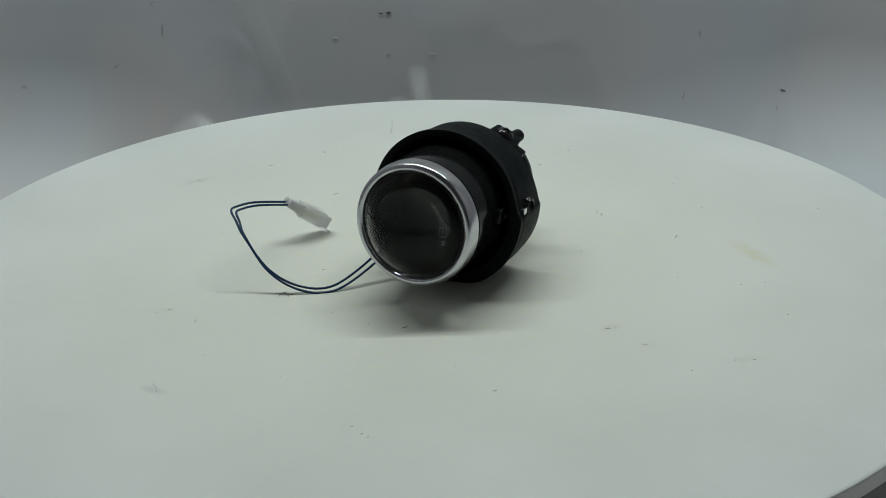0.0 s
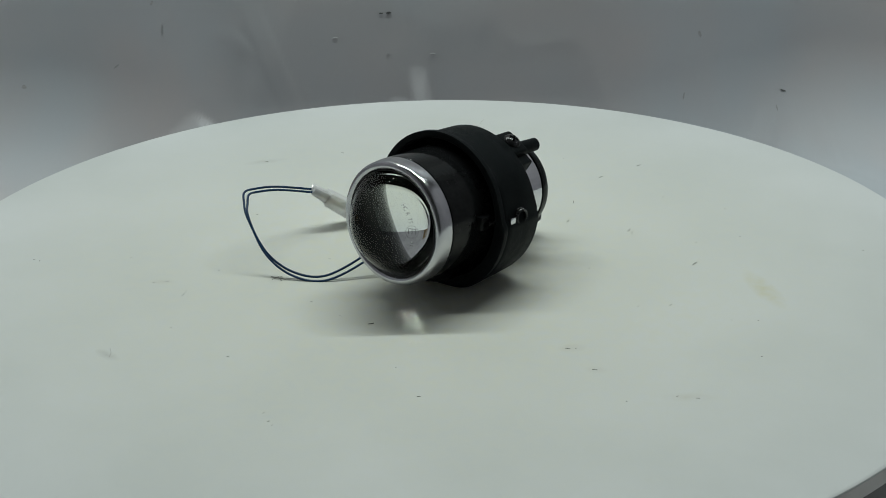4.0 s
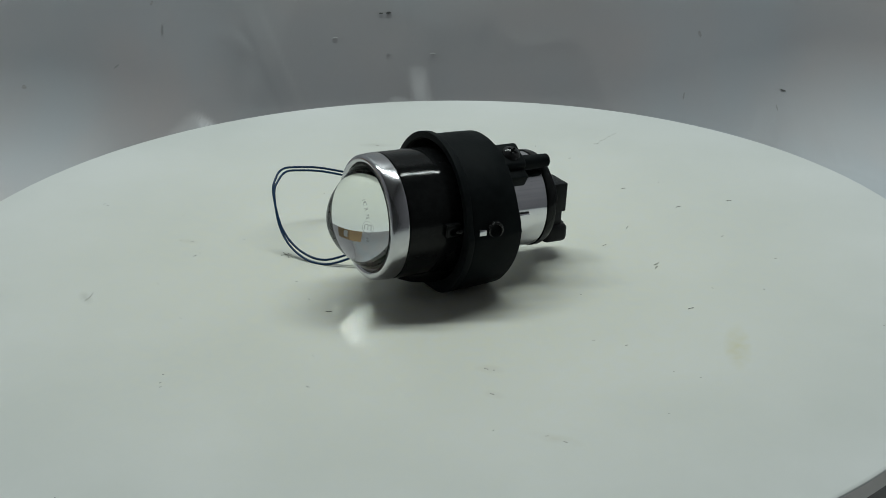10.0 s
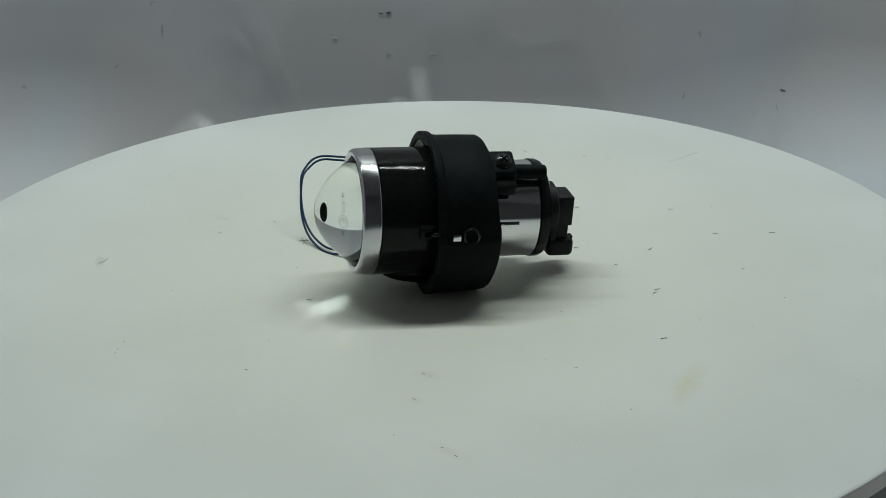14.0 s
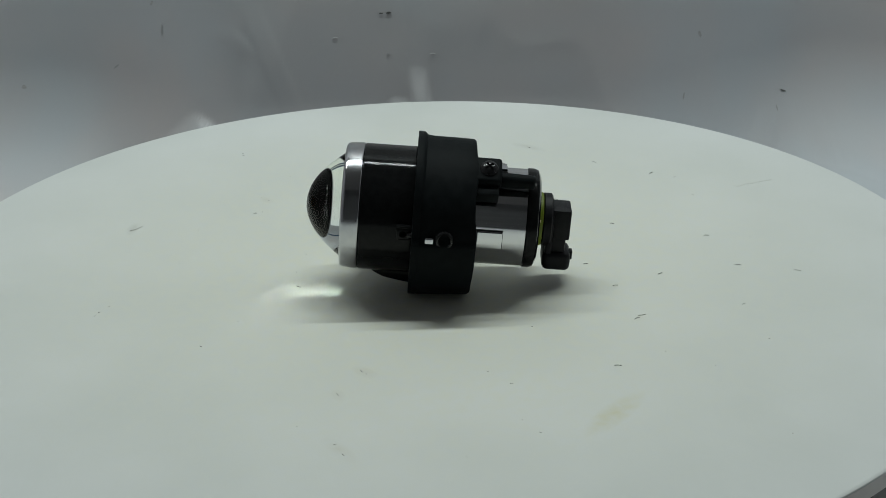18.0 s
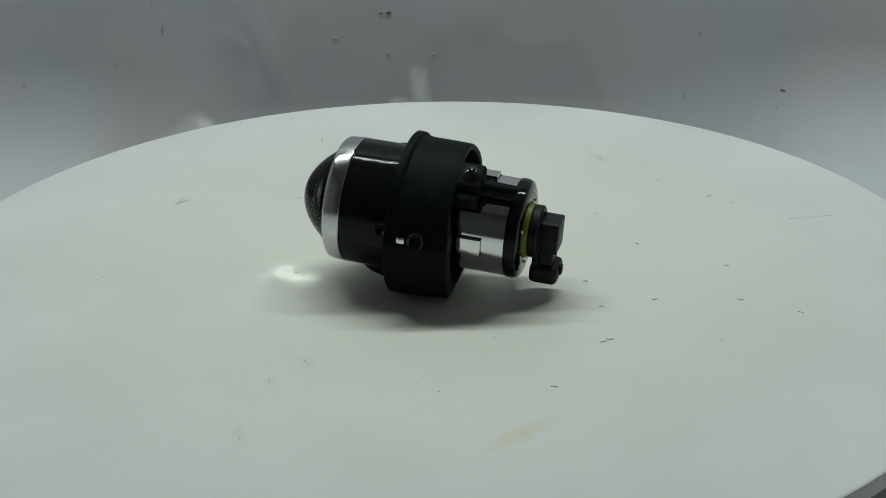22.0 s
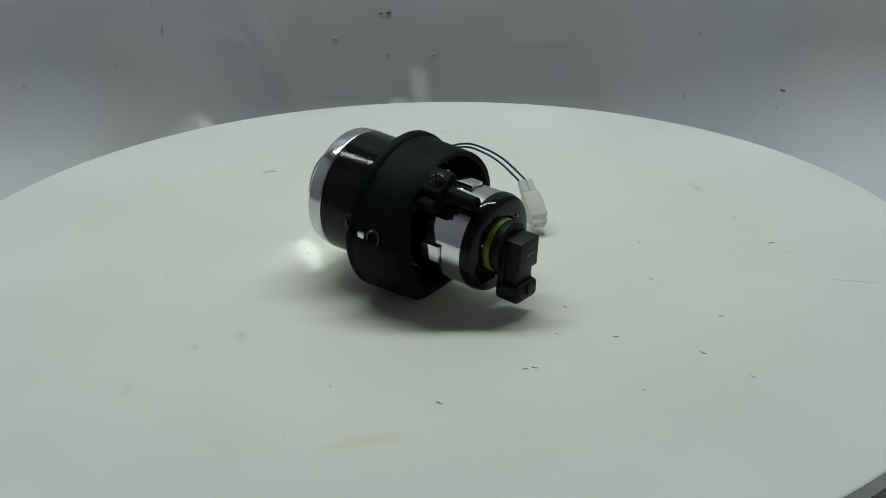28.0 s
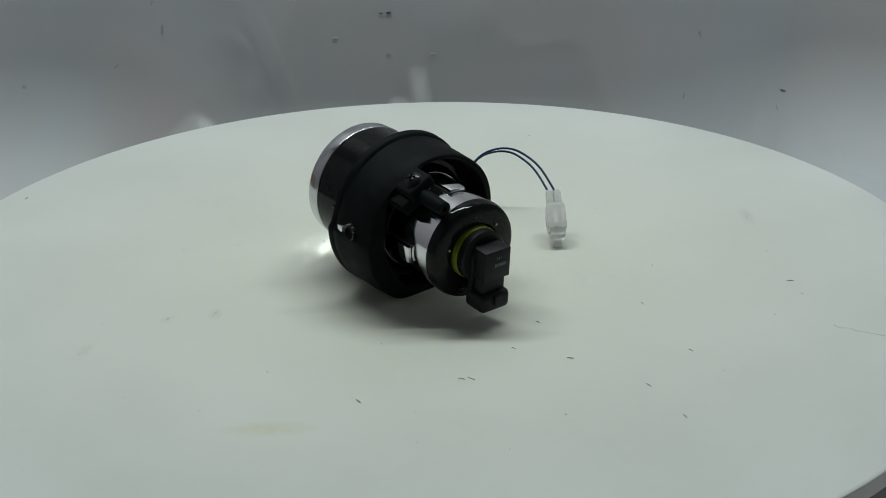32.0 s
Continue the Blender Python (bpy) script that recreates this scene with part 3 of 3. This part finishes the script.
    up = (inv.to_3x3() @ Vector((0, 0, 1)))
    up = (up - ax * up.dot(ax)).normalized()
    lat = up.cross(ax)
    m = Matrix((ax, lat, up)).transposed().to_4x4()
    m.translation = a
    hous = add("connector_housing", joined(loft(((9, 5.0, -3.6, 4.4), (11, 5.6, -3.9, 4.9), (18, 5.8, -4.1, 5.3), (26.5, 5.6, -4.1, 5.5)), m, 0.9)), M_CLEAR, "milky translucent plastic connector")
    for y in (-2.3, 2.3):
        add("wire_socket", joined(loft(((-1, 2.0, -2.5, 2.6), (5, 2.2, -2.8, 3.0), (10.5, 2.3, -3.2, 3.6)), m @ Matrix.Translation((0, y * MM, 0)), 0.8)), M_CLEAR, parent=hous)
        add("terminal", rod(m @ Vector((4 * MM, y * MM, 0)) / MM, m @ Vector((22 * MM, y * MM, 0)) / MM, 0.9, 10), M_PIN, "dull metal terminal", parent=hous)
    add("connector_tip", loft(((26.2, 4.6, -3.4, 4.6), (31, 4.2, -3.3, 4.2)), m), M_TIP, "clear plastic mouth of the connector")
    add("connector_latch", box(11, 36, -2.8, 2.8, -4.9, -3.4, 0.5, m), M_TIP, "milky plastic latch tongue")
    return lamp


def screw_bm():
    """A pan head, its top along +Z, in mm; the recess is painted on."""
    bm = lathe([(-3, 4.0), (0, 5.1), (0.7, 5.1), (1.8, 4.4), (2.6, 3.0), (3.0, 1.4), (3.0, 0)], 40)
    bmesh.ops.transform(bm, matrix=Matrix.Rotation(radians(-90), 4, "Y"), verts=bm.verts)
    return joined(bm)


lamp = build_lamp()

# ---- dirt on the turntable ----


def add_specks(rows, material, label):
    """Rows of x, y, length and heading, in mm and degrees."""
    for x, y, ln, deg in rows:
        bm = bmesh.new()
        n = 7
        ln *= 0.8
        w = min(0.8, max(0.4, ln * 0.22))
        low, high = [], []
        for k in range(n):
            f = 2 * math.pi * k / n
            rr = random.uniform(0.6, 1.0)
            q = Matrix.Rotation(radians(deg), 3, "Z") @ Vector((ln / 2 * rr * math.cos(f), w / 2 * rr * math.sin(f), 0))
            low.append(bm.verts.new((q + Vector((x, y, 0.02))) * MM))
            high.append(bm.verts.new((q * 0.7 + Vector((x, y, 0.02 + 0.3 * min(1, w)))) * MM))
        bm.faces.new(high)
        bm.faces.new(low[::-1])
        for k in range(n):
            j = (k + 1) % n
            bm.faces.new((low[k], low[j], high[j], high[k]))
        part("speck", bm, material, turntable, label)


DARK = ((-124, 59, 2.2, 0), (-118, -25, 2.0, 20), (-232, -32, 2.6, 60), (-228, -33, 2.4, 80), (-126, -55, 2.0, 10), (-37, -177, 2.4, 20), (-32, -184, 3.0, 30), (-29, -187, 2.2, 60),
        (33, -146, 3.4, 20), (101, -80, 1.8, 30), (134, -130, 1.8, 0), (196, -70, 2.0, 10), (192, -29, 2.2, 40), (93, 20, 2.4, 40), (175, 82, 1.8, 0), (-31, -68, 2.0, 0),
        (14, -119, 1.6, 0), (-149, -48, 1.6, 0), (150, 68, 1.6, 20), (49, 193, 2.0, 0))
FIBRES = ((-12, -74, 4.6, 32), (152, 38, 5.0, 62), (111, 75, 4.6, 95), (70, 86, 4.2, 75), (68, 117, 4.6, 100), (37, 86, 3.8, 70), (35, 171, 4.2, 60), (101, 189, 5.0, 45), (79, 163, 4.8, 60), (-7, 130, 3.6, 40),
          (-57, 119, 4.2, 30), (-68, 197, 5.0, 110), (-126, -60, 3.0, 80), (-103, 174, 4.0, 20), (5, -287, 4.0, 0), (123, 136, 2.6, 80))
PALE = ((163, 124, 3.0, 20), (-75, -125, 2.6, 10), (-117, -100, 2.4, 0), (144, -19, 3.6, 60), (-52, -54, 3.0, 20), (-176, -18, 2.2, 0), (247, 76, 2.2, 0), (178, -31, 2.0, 0), (127, -24, 2.4, 40),
        (-23, 200, 3.0, 50), (-55, 207, 4.0, 110), (-149, 149, 5.0, 30), (168, -120, 4.0, 10), (158, -120, 3.4, 40), (97, -81, 5.0, 0), (-142, -45, 4.0, 10), (114, -101, 4.2, 0), (-59, 3, 3.4, 0))
add_specks(DARK, M_DIRT, "dark speck of dirt")
add_specks(PALE, M_FAINT, "faint pale speck")


def hair(name, x, y, points, label, thick=0.16, material=M_DIRT):
    bm = tube(spline([Vector((x + p[0], y + p[1], p[2])) for p in points], 6), thick, 6)
    part(name, bm, material, turntable, label)


hair("hair", -80, -29, ((-5, 1.5, 0.3), (-1, 0, 0.6), (2, -1.5, 1.2), (5, -1, 0.4)), "short dark fibre")
hair("hair", -80, -29, ((-3, -2.5, 0.3), (0, 0, 0.9), (1.5, 2.5, 0.4)), "short dark fibre")
hair("hair", -80, -29, ((-1, 2.5, 0.3), (0.4, 0, 1.0), (3, -3, 0.3)), "short dark fibre")

for x, y, ln, deg in FIBRES:
    c, d, bend = math.cos(radians(deg)) * ln * 0.36, math.sin(radians(deg)) * ln * 0.36, random.uniform(-0.22, 0.22)
    hair("fibre", x, y, ((-c, -d, 0.2), (-d * bend, c * bend, 0.35), (c, d, 0.2)), "short dark fibre", random.uniform(0.12, 0.2))
hair("fibre", -137, -134, ((-2.2, 4.5, 0.15), (0.4, 0, 0.2), (1.2, -4.5, 0.15)), "faint pale fibre", 0.16, M_FAINT)
hair("fibre", 108.5, 79.5, ((-0.6, -2.2, 0.15), (0.2, 0, 0.2), (0.3, 2.0, 0.15)), "faint pale fibre", 0.25, M_FAINT)
for y0, y1 in ((-15, -8), (-6, 1), (3, 6), (8, 13)):
    hair("hair", -21.5, 247, ((-0.9 + 0.06 * y0, y0, 0.15), (0.4, (y0 + y1) / 2, 0.15), (-0.5 + 0.06 * y1, y1, 0.15)), "broken line of a long thin fibre", 0.09, M_FAINT)

# ---- the light bar over the turntable ----
light_bar = new("light_bar")
light_bar.location = (0, 0.379, 1.310)
light_bar.rotation_euler = (radians(-21), 0, 0)
tagged(light_bar, "long aluminium light bar hanging over the turntable", "light bar")
part("channel", box(-810, 810, -18, 18, 0, 22, 2), M_RING, light_bar, "aluminium channel")
for x in (-813, 813):
    part("end_cap", box(x - 3, x + 3, -18, 18, -2, 22, 1), M_MATT, light_bar, "black end cap")
for x in (-600, 600):
    part("hanger", rod((x, 0, 20), (x, 0, 640), 2.5), M_RING, light_bar)


def motions():
    rows = [0.5 * k for k in range(65)]
    walk(turntable, [(t, turned(t, Matrix())) for t in rows])
    walk(lamp, [(t, turned(t, LAMP0)) for t in rows])


motions()
